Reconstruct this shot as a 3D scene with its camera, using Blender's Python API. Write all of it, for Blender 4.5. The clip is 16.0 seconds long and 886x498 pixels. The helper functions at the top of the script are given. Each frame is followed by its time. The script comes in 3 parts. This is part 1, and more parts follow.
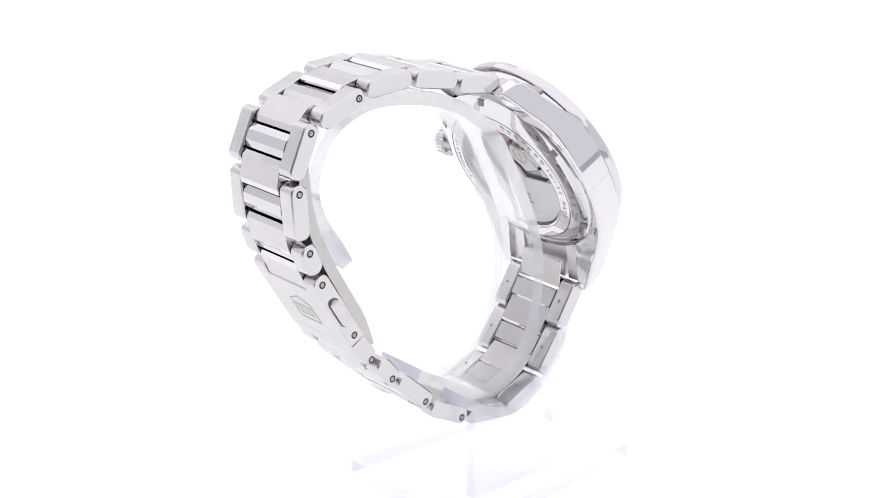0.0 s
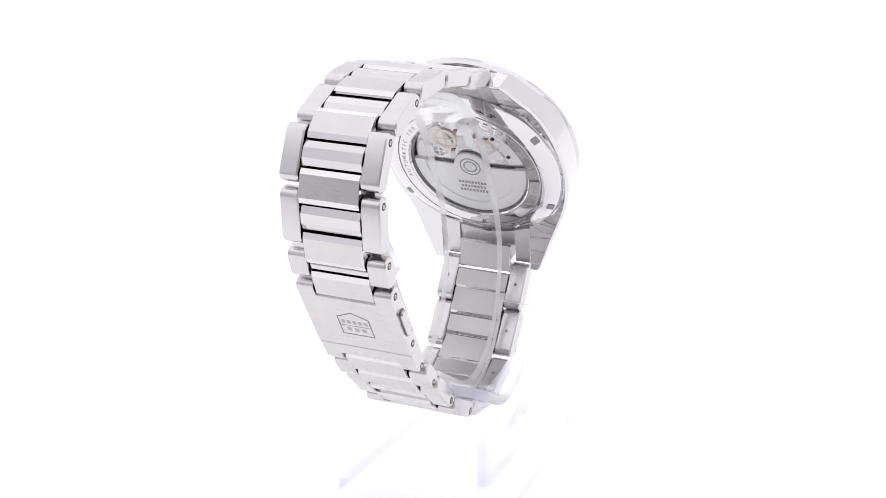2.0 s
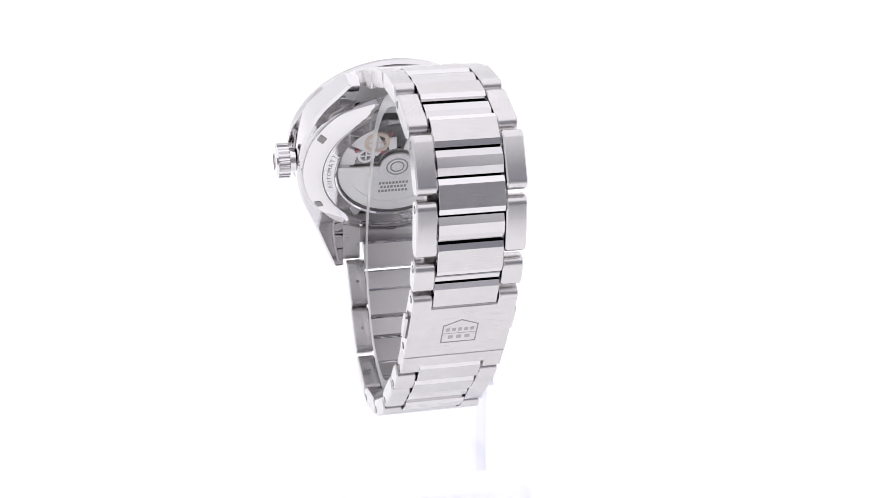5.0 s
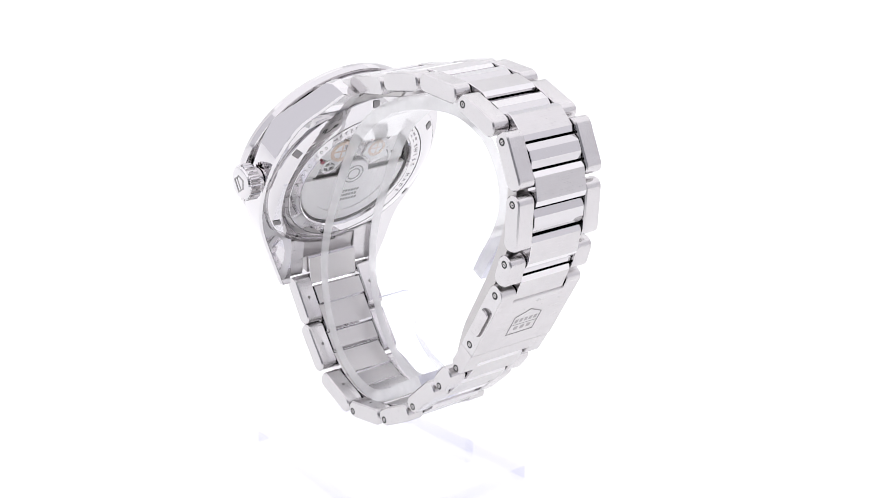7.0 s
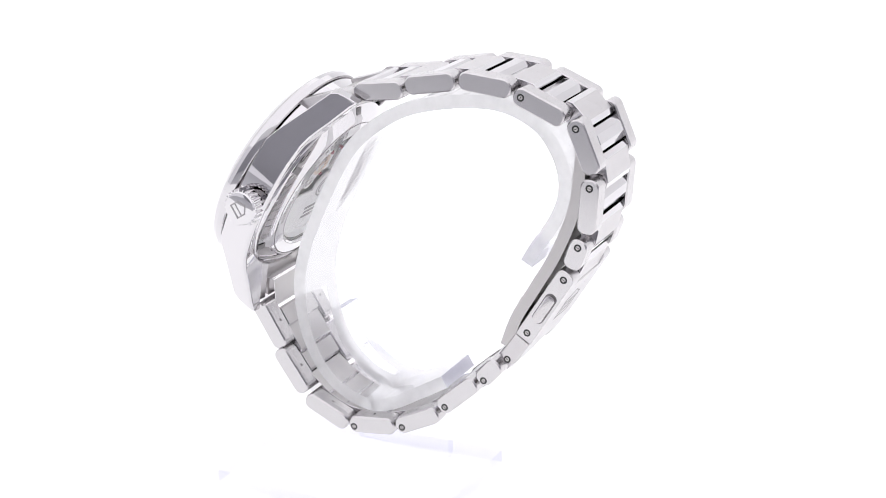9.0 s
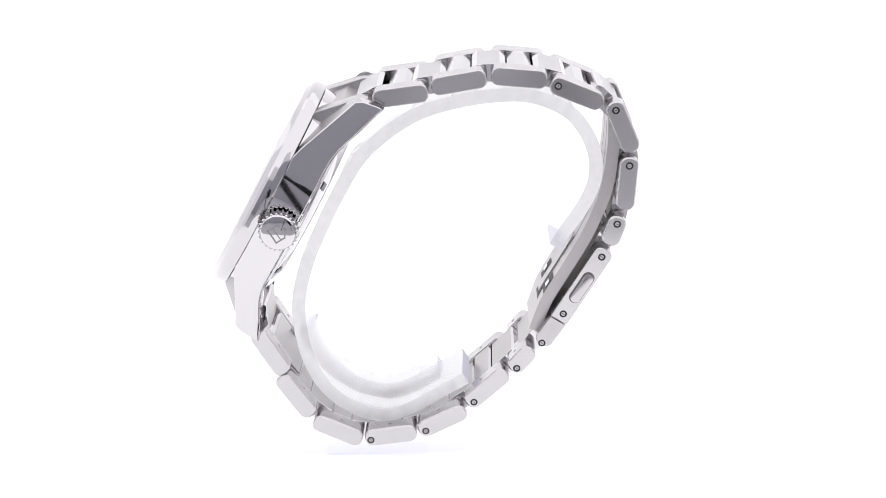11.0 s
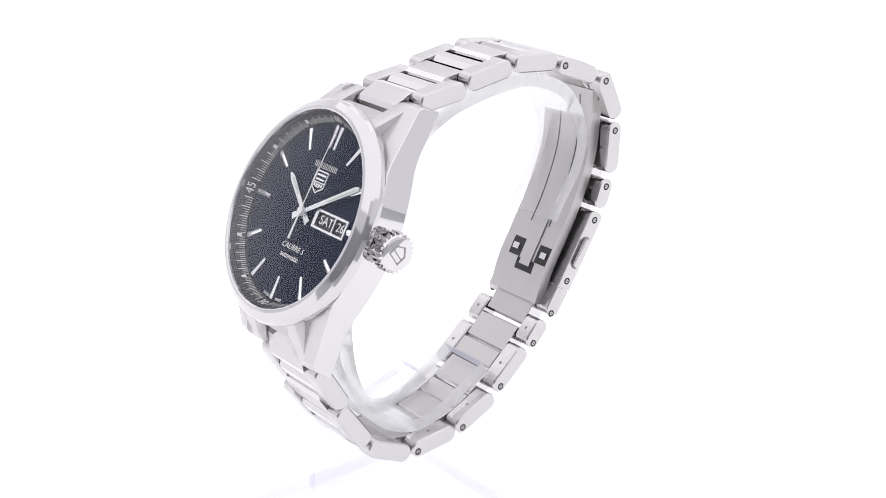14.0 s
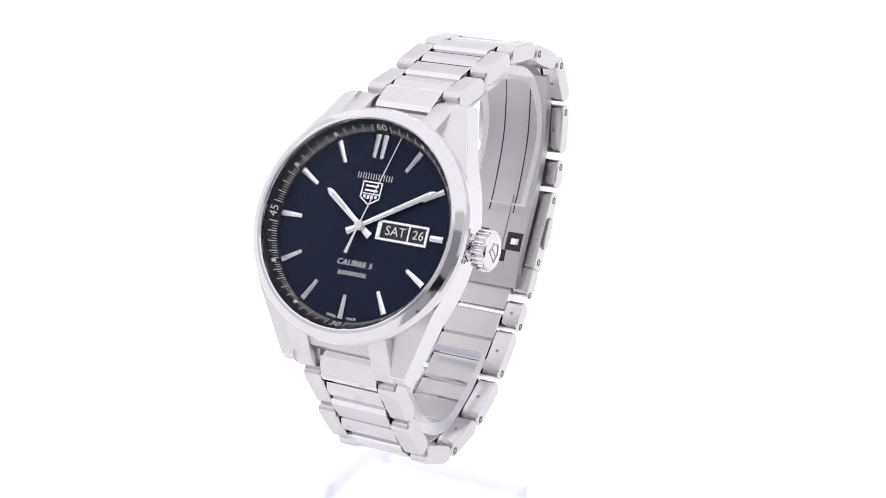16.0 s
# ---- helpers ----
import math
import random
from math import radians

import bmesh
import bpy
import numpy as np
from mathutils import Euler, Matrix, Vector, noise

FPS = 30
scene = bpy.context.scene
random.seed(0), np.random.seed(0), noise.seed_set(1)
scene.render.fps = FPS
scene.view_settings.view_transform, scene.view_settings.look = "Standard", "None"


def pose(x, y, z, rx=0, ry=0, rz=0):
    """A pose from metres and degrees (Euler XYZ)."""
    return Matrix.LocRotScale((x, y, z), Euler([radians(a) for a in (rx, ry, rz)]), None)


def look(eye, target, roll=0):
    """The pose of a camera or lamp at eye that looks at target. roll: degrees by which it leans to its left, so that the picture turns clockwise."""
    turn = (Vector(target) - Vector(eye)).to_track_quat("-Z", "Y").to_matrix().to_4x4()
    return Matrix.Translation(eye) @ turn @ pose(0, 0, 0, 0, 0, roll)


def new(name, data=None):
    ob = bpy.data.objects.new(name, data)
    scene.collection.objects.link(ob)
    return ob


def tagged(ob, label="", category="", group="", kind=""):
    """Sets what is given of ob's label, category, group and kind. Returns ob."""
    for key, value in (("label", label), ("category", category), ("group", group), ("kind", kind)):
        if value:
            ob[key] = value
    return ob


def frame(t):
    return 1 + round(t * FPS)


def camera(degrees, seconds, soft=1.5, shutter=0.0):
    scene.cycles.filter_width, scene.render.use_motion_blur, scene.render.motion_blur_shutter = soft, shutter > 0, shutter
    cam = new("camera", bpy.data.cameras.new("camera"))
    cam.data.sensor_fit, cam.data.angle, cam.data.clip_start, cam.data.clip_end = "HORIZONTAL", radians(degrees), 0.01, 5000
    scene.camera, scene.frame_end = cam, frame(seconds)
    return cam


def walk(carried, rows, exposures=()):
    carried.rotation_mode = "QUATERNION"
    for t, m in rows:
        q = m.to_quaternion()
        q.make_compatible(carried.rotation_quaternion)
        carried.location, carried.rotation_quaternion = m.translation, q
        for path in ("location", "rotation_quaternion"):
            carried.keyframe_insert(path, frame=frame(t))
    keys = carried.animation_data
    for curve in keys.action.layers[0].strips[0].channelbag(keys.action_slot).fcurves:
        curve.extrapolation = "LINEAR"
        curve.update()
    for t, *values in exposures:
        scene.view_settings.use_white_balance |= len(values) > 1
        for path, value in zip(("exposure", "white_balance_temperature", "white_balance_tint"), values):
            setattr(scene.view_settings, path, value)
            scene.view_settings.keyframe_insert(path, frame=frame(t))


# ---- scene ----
SPAN = 16.0
TURN_START, TURN_RATE = 130.26, 12.5485   # turntable: degrees at the start, degrees a second
EYE = (0.0, -0.2865, 0.153)
PITCH, YAW, ROLL = 19.364, 0.422, 0.046
cam = camera(31.243, SPAN, soft=0.35)
aim = (EYE[0] + math.sin(radians(YAW)) * math.cos(radians(PITCH)),
       EYE[1] + math.cos(radians(YAW)) * math.cos(radians(PITCH)),
       EYE[2] - math.sin(radians(PITCH)))
stand_still = look(EYE, aim, -ROLL)
walk(cam, [(0.0, stand_still), (SPAN, stand_still)], exposures=[(0.0, -0.22), (SPAN, -0.22)])

# ---- world and lamps: a white product sweep under an unseen softbox, with an even bright world for the surround ----
world = bpy.data.worlds.new("studio")
scene.world = world
world.use_nodes = True
world.node_tree.nodes["Background"].inputs[0].default_value = (0.94, 0.925, 1.0, 1)
world.node_tree.nodes["Background"].inputs[1].default_value = 1.08


def softbox(name, watts, size_x, size_y, m, colour=(1, 1, 1)):
    data = bpy.data.lights.new(name, "AREA")
    data.shape, data.size, data.size_y, data.energy, data.color = "RECTANGLE", size_x, size_y, watts, colour
    ob = new(name, data)
    ob.matrix_world = m
    return ob


softbox("softbox_top", 4.5, 1.8, 1.6, pose(0, -0.1, 0.65), (1, 0.99, 0.98))

MM = 0.001
LIFT = 153.0          # height of the turning frame's zero over the table, mm
XC = 2.0              # the watch's middle plane, mm off the turning axis


# ---- materials ----
def material(name, colour, rough=0.5, metal=0.0, **more):
    m = bpy.data.materials.new(name)
    m.use_nodes = True
    b = m.node_tree.nodes["Principled BSDF"]
    b.inputs["Base Color"].default_value = (*colour, 1)
    b.inputs["Roughness"].default_value = rough
    b.inputs["Metallic"].default_value = metal
    for key, value in more.items():
        b.inputs[key.replace("_", " ")].default_value = value
    return m


def grained(m, stretch, depth, rough_low, rough_high, tone=0.06):
    """Brushing: noise stretched along one axis drives roughness, relief and a slight change of tone."""
    t, b = m.node_tree, m.node_tree.nodes["Principled BSDF"]
    co, mp = t.nodes.new("ShaderNodeTexCoord"), t.nodes.new("ShaderNodeMapping")
    mp.inputs["Scale"].default_value = stretch
    fine, broad = t.nodes.new("ShaderNodeTexNoise"), t.nodes.new("ShaderNodeTexNoise")
    fine.inputs["Scale"].default_value, fine.inputs["Detail"].default_value = 1.0, 4
    broad.inputs["Scale"].default_value, broad.inputs["Detail"].default_value = 260, 3
    t.links.new(co.outputs["Object"], mp.inputs["Vector"])
    t.links.new(mp.outputs[0], fine.inputs["Vector"])
    t.links.new(co.outputs["Object"], broad.inputs["Vector"])
    rng = t.nodes.new("ShaderNodeMapRange")
    rng.inputs[3].default_value, rng.inputs[4].default_value = rough_low, rough_high
    t.links.new(fine.outputs[0], rng.inputs[0])
    t.links.new(rng.outputs[0], b.inputs["Roughness"])
    bump = t.nodes.new("ShaderNodeBump")
    bump.inputs["Strength"].default_value, bump.inputs["Distance"].default_value = depth, 0.00002
    t.links.new(fine.outputs[0], bump.inputs["Height"])
    t.links.new(bump.outputs[0], b.inputs["Normal"])
    base = b.inputs["Base Color"].default_value[:3]
    mix = t.nodes.new("ShaderNodeMix")
    mix.data_type = "RGBA"
    mix.inputs[6].default_value = (*[c * (1 - tone) for c in base], 1)
    mix.inputs[7].default_value = (*[min(1, c * (1 + tone)) for c in base], 1)
    both = t.nodes.new("ShaderNodeMath")
    both.operation = "MULTIPLY_ADD"
    both.inputs[1].default_value = 0.5
    half = t.nodes.new("ShaderNodeMath")
    half.operation = "MULTIPLY"
    half.inputs[1].default_value = 0.5
    t.links.new(broad.outputs[0], half.inputs[0])
    t.links.new(fine.outputs[0], both.inputs[0])
    t.links.new(half.outputs[0], both.inputs[2])
    t.links.new(both.outputs[0], mix.inputs[0])
    t.links.new(mix.outputs[2], b.inputs["Base Color"])
    return m


brushed = grained(material("brushed_steel", (0.625, 0.608, 0.612), 0.3, 1.0), (260, 9000, 9000), 0.6, 0.22, 0.38, 0.14)
brushed_side = grained(material("satin_steel", (0.625, 0.608, 0.612), 0.25, 1.0), (7000, 900, 7000), 0.5, 0.18, 0.3, 0.15)
polished = grained(material("polished_steel", (0.71, 0.695, 0.705), 0.06, 1.0), (3000, 3000, 3000), 0.01, 0.02, 0.05, 0.02)
satin_flat = grained(material("satin_flat_steel", (0.62, 0.607, 0.612), 0.2, 1.0), (2000, 2000, 2000), 0.03, 0.12, 0.18, 0.03)
satin_lug = grained(material("satin_lug_steel", (0.62, 0.605, 0.61), 0.3, 1.0), (6000, 800, 6000), 0.3, 0.26, 0.36, 0.08)
satin_bezel = grained(material("satin_bezel_steel", (0.66, 0.645, 0.655), 0.1, 1.0), (2500, 2500, 2500), 0.02, 0.05, 0.1, 0.03)
polished_bar = grained(material("polished_bar_steel", (0.62, 0.605, 0.615), 0.1, 1.0), (3000, 3000, 3000), 0.01, 0.05, 0.1, 0.02)
index_steel = material("index_steel", (0.9, 0.9, 0.91), 0.25, 0.85)
inner_steel = grained(material("inner_steel", (0.54, 0.525, 0.52), 0.35, 1.0), (900, 9000, 9000), 0.2, 0.3, 0.42)
# near black: colour for the shade in gaps and slots, and for dark jewels
dark = material("gap_shade_and_jewel", (0.02, 0.02, 0.02), 0.5)
# darker steel: the shade inside notches, grooves and engraved lines put into colour
engraved = material("recess_shade_steel", (0.30, 0.29, 0.29), 0.5, 1.0)
faint = material("etched_steel", (0.42, 0.41, 0.41), 0.5, 1.0)
navy = material("navy_dial", (0.006, 0.011, 0.033), 0.5, 0.0, Specular_IOR_Level=0.15)
black = material("black_ring", (0.008, 0.009, 0.014), 0.35)
white_print = material("white_print", (0.85, 0.85, 0.85), 0.5)
lume = material("pale_inlay", (0.75, 0.77, 0.75), 0.5)
gold = material("gilt_brass", (0.86, 0.74, 0.65), 0.4, 0.4)
ruby = material("ruby", (0.42, 0.14, 0.17), 0.15)
rotor_steel = grained(material("rotor_steel", (0.98, 0.965, 0.96), 0.4, 0.15), (2500, 300, 2500), 0.3, 0.35, 0.5, 0.06)
# emission added: the sweep glows so the background stays white and unshaded
paper = grained(material("glowing_white_sweep", (0.86, 0.86, 0.86), 0.7, Emission_Color=(1, 1, 1, 1), Emission_Strength=0.34), (300, 300, 300), 0.05, 0.6, 0.8, 0.01)


def clear(name, colour, ior, gloss_rough=0.02, tint=(1, 1, 1)):
    """Thin clear sheet: straight-through light with Fresnel gloss on top."""
    m = bpy.data.materials.new(name)
    m.use_nodes = True
    t = m.node_tree
    t.nodes.remove(t.nodes["Principled BSDF"])
    out = t.nodes["Material Output"]
    a, g, f, x = (t.nodes.new("ShaderNodeBsdfTransparent"), t.nodes.new("ShaderNodeBsdfGlossy"),
                  t.nodes.new("ShaderNodeFresnel"), t.nodes.new("ShaderNodeMixShader"))
    a.inputs[0].default_value = (*tint, 1)
    g.inputs["Roughness"].default_value = gloss_rough
    g.inputs["Color"].default_value = (*colour, 1)
    f.inputs[0].default_value = ior
    t.links.new(f.outputs[0], x.inputs[0])
    t.links.new(a.outputs[0], x.inputs[1])
    t.links.new(g.outputs[0], x.inputs[2])
    t.links.new(x.outputs[0], out.inputs[0])
    return m


sapphire = clear("sapphire", (0.95, 0.96, 1.0), 1.66, 0.0)
# the crystal is coated: little gloss from the front, much at a grazing view
for node in [n for n in sapphire.node_tree.nodes if n.type == "FRESNEL"]:
    tree = sapphire.node_tree
    facing, rise, gain = (tree.nodes.new("ShaderNodeLayerWeight"), tree.nodes.new("ShaderNodeMath"), tree.nodes.new("ShaderNodeMath"))
    rise.operation, gain.operation = "POWER", "MULTIPLY_ADD"
    rise.inputs[1].default_value, gain.inputs[1].default_value, gain.inputs[2].default_value = 3.2, 0.98, 0.002
    tree.links.new(facing.outputs["Facing"], rise.inputs[0])
    tree.links.new(rise.outputs[0], gain.inputs[0])
    for link in list(node.outputs[0].links):
        tree.links.new(gain.outputs[0], link.to_socket)
    tree.nodes.remove(node)
acrylic = clear("acrylic", (1, 1, 1), 1.06, 0.03, (0.985, 0.985, 0.995))
acrylic_edge = clear("acrylic_edge", (1, 1, 1), 1.06, 0.1, (0.9, 0.9, 0.945))
acrylic_rim = clear("acrylic_rim", (1, 1, 1), 1.06, 0.1, (0.925, 0.925, 0.96))
back_glass = clear("back_glass", (1, 1, 1), 1.2)


def hazed(name, clearness, tint):
    """Acrylic edges and ends: part clear, part white scatter, passing light on."""
    m = bpy.data.materials.new(name)
    m.use_nodes = True
    t = m.node_tree
    t.nodes.remove(t.nodes["Principled BSDF"])
    a, d, r, h, x = (t.nodes.new("ShaderNodeBsdfTransparent"), t.nodes.new("ShaderNodeBsdfDiffuse"), t.nodes.new("ShaderNodeBsdfTranslucent"),
                     t.nodes.new("ShaderNodeMixShader"), t.nodes.new("ShaderNodeMixShader"))
    d.inputs[0].default_value = r.inputs[0].default_value = (*tint, 1)
    co, grain, rng = t.nodes.new("ShaderNodeTexCoord"), t.nodes.new("ShaderNodeTexNoise"), t.nodes.new("ShaderNodeMapRange")
    grain.inputs["Scale"].default_value = 500
    rng.inputs[3].default_value, rng.inputs[4].default_value = 1 - clearness - 0.06, 1 - clearness + 0.06
    t.links.new(co.outputs["Object"], grain.inputs["Vector"])
    t.links.new(grain.outputs[0], rng.inputs[0])
    t.links.new(d.outputs[0], h.inputs[1])
    t.links.new(r.outputs[0], h.inputs[2])
    t.links.new(rng.outputs[0], x.inputs[0])
    t.links.new(a.outputs[0], x.inputs[1])
    t.links.new(h.outputs[0], x.inputs[2])
    t.links.new(x.outputs[0], t.nodes["Material Output"].inputs[0])
    return m


acrylic_sheet = clear("acrylic_sheet", (1, 1, 1), 1.17, 0.02, (0.995, 0.995, 1.0))
# white scatter on cuff and bracket edges imitates light piped through the sheet
lit_edge = hazed("piped_light_edge", 0.46, (1.0, 1.0, 1.0))
sawn_end = hazed("sawn_end", 0.25, (0.84, 0.84, 0.97))


# ---- mesh helpers ----
def mesh_of(name, bm, mats, sharp=30):
    bmesh.ops.recalc_face_normals(bm, faces=bm.faces)
    me = bpy.data.meshes.new(name)
    bm.to_mesh(me)
    bm.free()
    for m in (mats if isinstance(mats, (list, tuple)) else [mats]):
        me.materials.append(m)
    for p in me.polygons:
        p.use_smooth = True
    me.set_sharp_from_angle(angle=radians(sharp))
    return me


def put(name, me, parent, m=None, label=""):
    ob = new(name, me)
    ob.parent = parent
    if m is not None:
        ob.matrix_basis = m
    return tagged(ob, label)


def part(name, bm, mats, parent, label="", m=None, sharp=30):
    return put(name, mesh_of(name, bm, mats, sharp), parent, m, label)


def spot(x, y, z, rx=0, ry=0, rz=0):
    """A pose in the turning frame, from millimetres."""
    return pose(x * MM, y * MM, (z + LIFT) * MM, rx, ry, rz)


def prism(bm, outline, lo, hi, axis="x", bevel=0.0, segments=2, mat=0):
    """Extrudes a closed outline (mm) between lo and hi along an axis. x: outline is (y, z); z: outline is (x, y)."""
    def at(p, h):
        return [v * MM for v in ((h, p[0], p[1]) if axis == "x" else (p[0], p[1], h) if axis == "z" else (p[0], h, p[1]))]
    a = [bm.verts.new(at(p, lo)) for p in outline]
    b = [bm.verts.new(at(p, hi)) for p in outline]
    faces = [bm.faces.new(a), bm.faces.new(b[::-1])]
    n = len(outline)
    for i in range(n):
        faces.append(bm.faces.new((a[i], a[(i + 1) % n], b[(i + 1) % n], b[i])))
    for f in faces:
        f.material_index = mat
    if bevel:
        bmesh.ops.recalc_face_normals(bm, faces=faces)
        rim = set(faces[0].edges) | set(faces[1].edges)
        bmesh.ops.bevel(bm, geom=list(rim), offset=bevel * MM, segments=segments, affect="EDGES", profile=0.5)
    return bm


def round_rect(length, height, radius, steps=5):
    """Rounded rectangle round the origin, or a list of four radii (from +,+ counter-clockwise)."""
    r = radius if isinstance(radius, (list, tuple)) else [radius] * 4
    pts = []
    for k, (sx, sy) in enumerate(((1, 1), (-1, 1), (-1, -1), (1, -1))):
        cx, cy = sx * (length / 2 - r[k]), sy * (height / 2 - r[k])
        for i in range(steps + 1):
            a = radians(90 * k + 90 * i / steps)
            pts.append((cx + r[k] * math.cos(a), cy + r[k] * math.sin(a)))
    return pts


def lathe(bm, profile, steps=96, start=0.0, sweep=360.0, mat=0, closed=True):
    """Turns a profile of (radius, height) in mm round z."""
    full = abs(sweep - 360) < 1e-6
    count = steps if full else steps + 1
    rings = []
    for i in range(count):
        a = radians(start + sweep * i / steps)
        rings.append([bm.verts.new((r * math.cos(a) * MM, r * math.sin(a) * MM, h * MM)) for r, h in profile])
    n = len(profile)
    for i in range(steps):
        p, q = rings[i], rings[(i + 1) % count]
        for j in range(n if closed else n - 1):
            k = (j + 1) % n
            bm.faces.new((p[j], q[j], q[k], p[k])).material_index = mat
    if closed and not full:
        bm.faces.new(rings[0]).material_index = mat
        bm.faces.new(rings[-1][::-1]).material_index = mat
    return bm


def disc(bm, radius, lo, hi, steps=48, cx=0, cy=0, mat=0):
    return prism(bm, [(cx + radius * math.cos(2 * math.pi * i / steps), cy + radius * math.sin(2 * math.pi * i / steps))
                      for i in range(steps)], lo, hi, "z", mat=mat)


def strip(bm, path, half, thick, steps=1, lift=0.0):
    """A bent sheet: path of (y, z) in the turning frame, +-half wide in x, thick towards the path's left."""
    rows = []
    for i, (y, z) in enumerate(path):
        y0, z0 = path[max(i - 1, 0)]
        y1, z1 = path[min(i + 1, len(path) - 1)]
        d = math.hypot(y1 - y0, z1 - z0)
        ny, nz = -(z1 - z0) / d, (y1 - y0) / d
        rows.append([bm.verts.new((x * MM, (y + ny * k) * MM, (z + nz * k + LIFT) * MM))
                     for x, k in ((-half, lift), (half, lift), (half, lift + thick), (-half, lift + thick))])
    for p, q in zip(rows, rows[1:]):
        for j in range(4):
            k = (j + 1) % 4
            bm.faces.new((p[j], q[j], q[k], p[k]))
    bm.faces.new(rows[0])
    bm.faces.new(rows[-1][::-1])
    return bm


def smooth_path(points, per=6):
    """Catmull-Rom through a few points."""
    out = []
    for i in range(len(points) - 1):
        p = [points[max(i - 1, 0)], points[i], points[i + 1], points[min(i + 2, len(points) - 1)]]
        for s in range(per):
            t = s / per
            out.append(tuple(0.5 * (2 * p[1][c] + (p[2][c] - p[0][c]) * t
                                    + (2 * p[0][c] - 5 * p[1][c] + 4 * p[2][c] - p[3][c]) * t * t
                                    + (3 * p[1][c] - p[0][c] - 3 * p[2][c] + p[3][c]) * t ** 3) for c in (0, 1)))
    return out + [points[-1]]


def lettering(text, size, depth=0.03, shear=0.0, spacing=1.0):
    """Flat raised letters as a mesh, centred, size in mm."""
    cu = bpy.data.curves.new("letters", "FONT")
    cu.body, cu.size, cu.extrude, cu.shear = text, size * MM, depth * MM, shear
    cu.align_x, cu.align_y, cu.space_character = "CENTER", "CENTER", spacing
    cu.resolution_u = 3
    ob = new("letters", cu)
    me = bpy.data.meshes.new_from_object(ob.evaluated_get(bpy.context.evaluated_depsgraph_get()))
    bpy.data.objects.remove(ob)
    bpy.data.curves.remove(cu)
    return me


def letters(name, text, size, mat, parent, m, label="", **more):
    me = lettering(text, size, **more)
    me.materials.clear()
    me.materials.append(mat)
    return put(name, me, parent, m, label)


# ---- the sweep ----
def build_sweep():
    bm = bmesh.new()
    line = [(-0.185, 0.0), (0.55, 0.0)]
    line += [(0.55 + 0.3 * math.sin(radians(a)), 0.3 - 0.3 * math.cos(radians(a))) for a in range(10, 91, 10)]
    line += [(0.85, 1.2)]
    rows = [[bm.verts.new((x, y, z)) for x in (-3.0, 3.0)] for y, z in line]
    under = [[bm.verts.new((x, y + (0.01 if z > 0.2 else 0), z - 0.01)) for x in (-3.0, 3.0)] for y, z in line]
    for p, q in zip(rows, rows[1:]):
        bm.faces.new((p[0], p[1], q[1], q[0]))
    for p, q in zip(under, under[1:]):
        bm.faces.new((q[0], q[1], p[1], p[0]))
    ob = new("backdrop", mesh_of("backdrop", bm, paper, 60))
    tagged(ob, "seamless white sweep, given a glow of its own, under the watch stand", "backdrop", kind="structure")


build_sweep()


def build_studio():
    """The grey table under the sweep, an added dark wall, and the little camera that films, seen in the steel alone."""
    bm = bmesh.new()
    prism(bm, [(-3000, -1400), (3000, -1400), (3000, 500), (-3000, 500)], -60, -12, "z", bevel=3)
    tagged(new("table", mesh_of("table", bm, table_top)), "grey table under the white sweep", "table", kind="structure")
    # unseen wall, added and sized so the steel reflects dark towards the camera
    bm = bmesh.new()
    prism(bm, [(-1600, -700), (1380, -700), (1380, 1500), (-1600, 1500)], -1480, -1420, "y", bevel=4)
    tagged(new("reflection_wall", mesh_of("reflection_wall", bm, wall_paint)), "unseen grey wall added behind the camera for dark reflections", "wall", kind="structure")
    # out of view; body and stand are added only to reflect in the steel
    rig = tagged(new("film_camera"), "small black camera on a short table stand, unseen, added for its reflections", "camera")
    bm = bmesh.new()
    prism(bm, round_rect(26, 22, 4), -330, -298, "y", bevel=1.0)
    part("camera_body", bm, rubber, rig, m=pose(0, 0, EYE[2]))
    bm = bmesh.new()
    lathe(bm, [(6.5, 0), (9.0, 0), (9.0, 9), (7.5, 9)], 40)
    part("lens_ring", bm, rubber, rig, m=pose(0, -0.289, EYE[2], 90, 0, 0))
    for foot in ((40, -372), (34, -318), (-44, -352)):
        bm = bmesh.new()
        top, low = Vector((0, -0.314, 0.128)), Vector((foot[0] * MM, foot[1] * MM, -0.008))
        lathe(bm, [(0.01, 0), (2.2, 0), (2.6, (top - low).length / MM), (0.01, (top - low).length / MM)], 16)
        leg = part("leg", bm, rubber, rig, m=Matrix.Translation(low) @ (top - low).to_track_quat("Z", "Y").to_matrix().to_4x4())
        bm = bmesh.new()
        prism(bm, round_rect(10, 9, 2), -4, 3, "z", bevel=0.6)
        part("rubber_foot", bm, rubber, rig, m=pose(low.x, low.y, low.z))
    bm = bmesh.new()
    lathe(bm, [(0.01, 118), (6, 118), (6, 142), (0.01, 142)], 24)
    part("leg_hub", bm, rubber, rig, m=pose(0, -0.314, 0))
    # made-up black block with arm and post, placed to reflect dark in the case
    bm = bmesh.new()
    prism(bm, round_rect(36, 52, 6), -326, -302, "y", bevel=1.5)
    part("reflection_block", bm, rubber, rig, m=pose(0.037, 0, 0.066))
    bm = bmesh.new()
    prism(bm, round_rect(34, 12, 3), -322, -306, "y", bevel=1.0)
    part("block_arm", bm, rubber, rig, m=pose(0.02, 0, 0.092, 0, 0, 0))
    bm = bmesh.new()
    lathe(bm, [(0.01, 80), (5, 80), (5, 120), (0.01, 120)], 24)
    part("block_post", bm, rubber, rig, m=pose(0.006, -0.314, 0))


table_top = grained(material("table_top", (0.5, 0.5, 0.52), 0.5), (120, 20, 20), 0.1, 0.4, 0.6, 0.05)
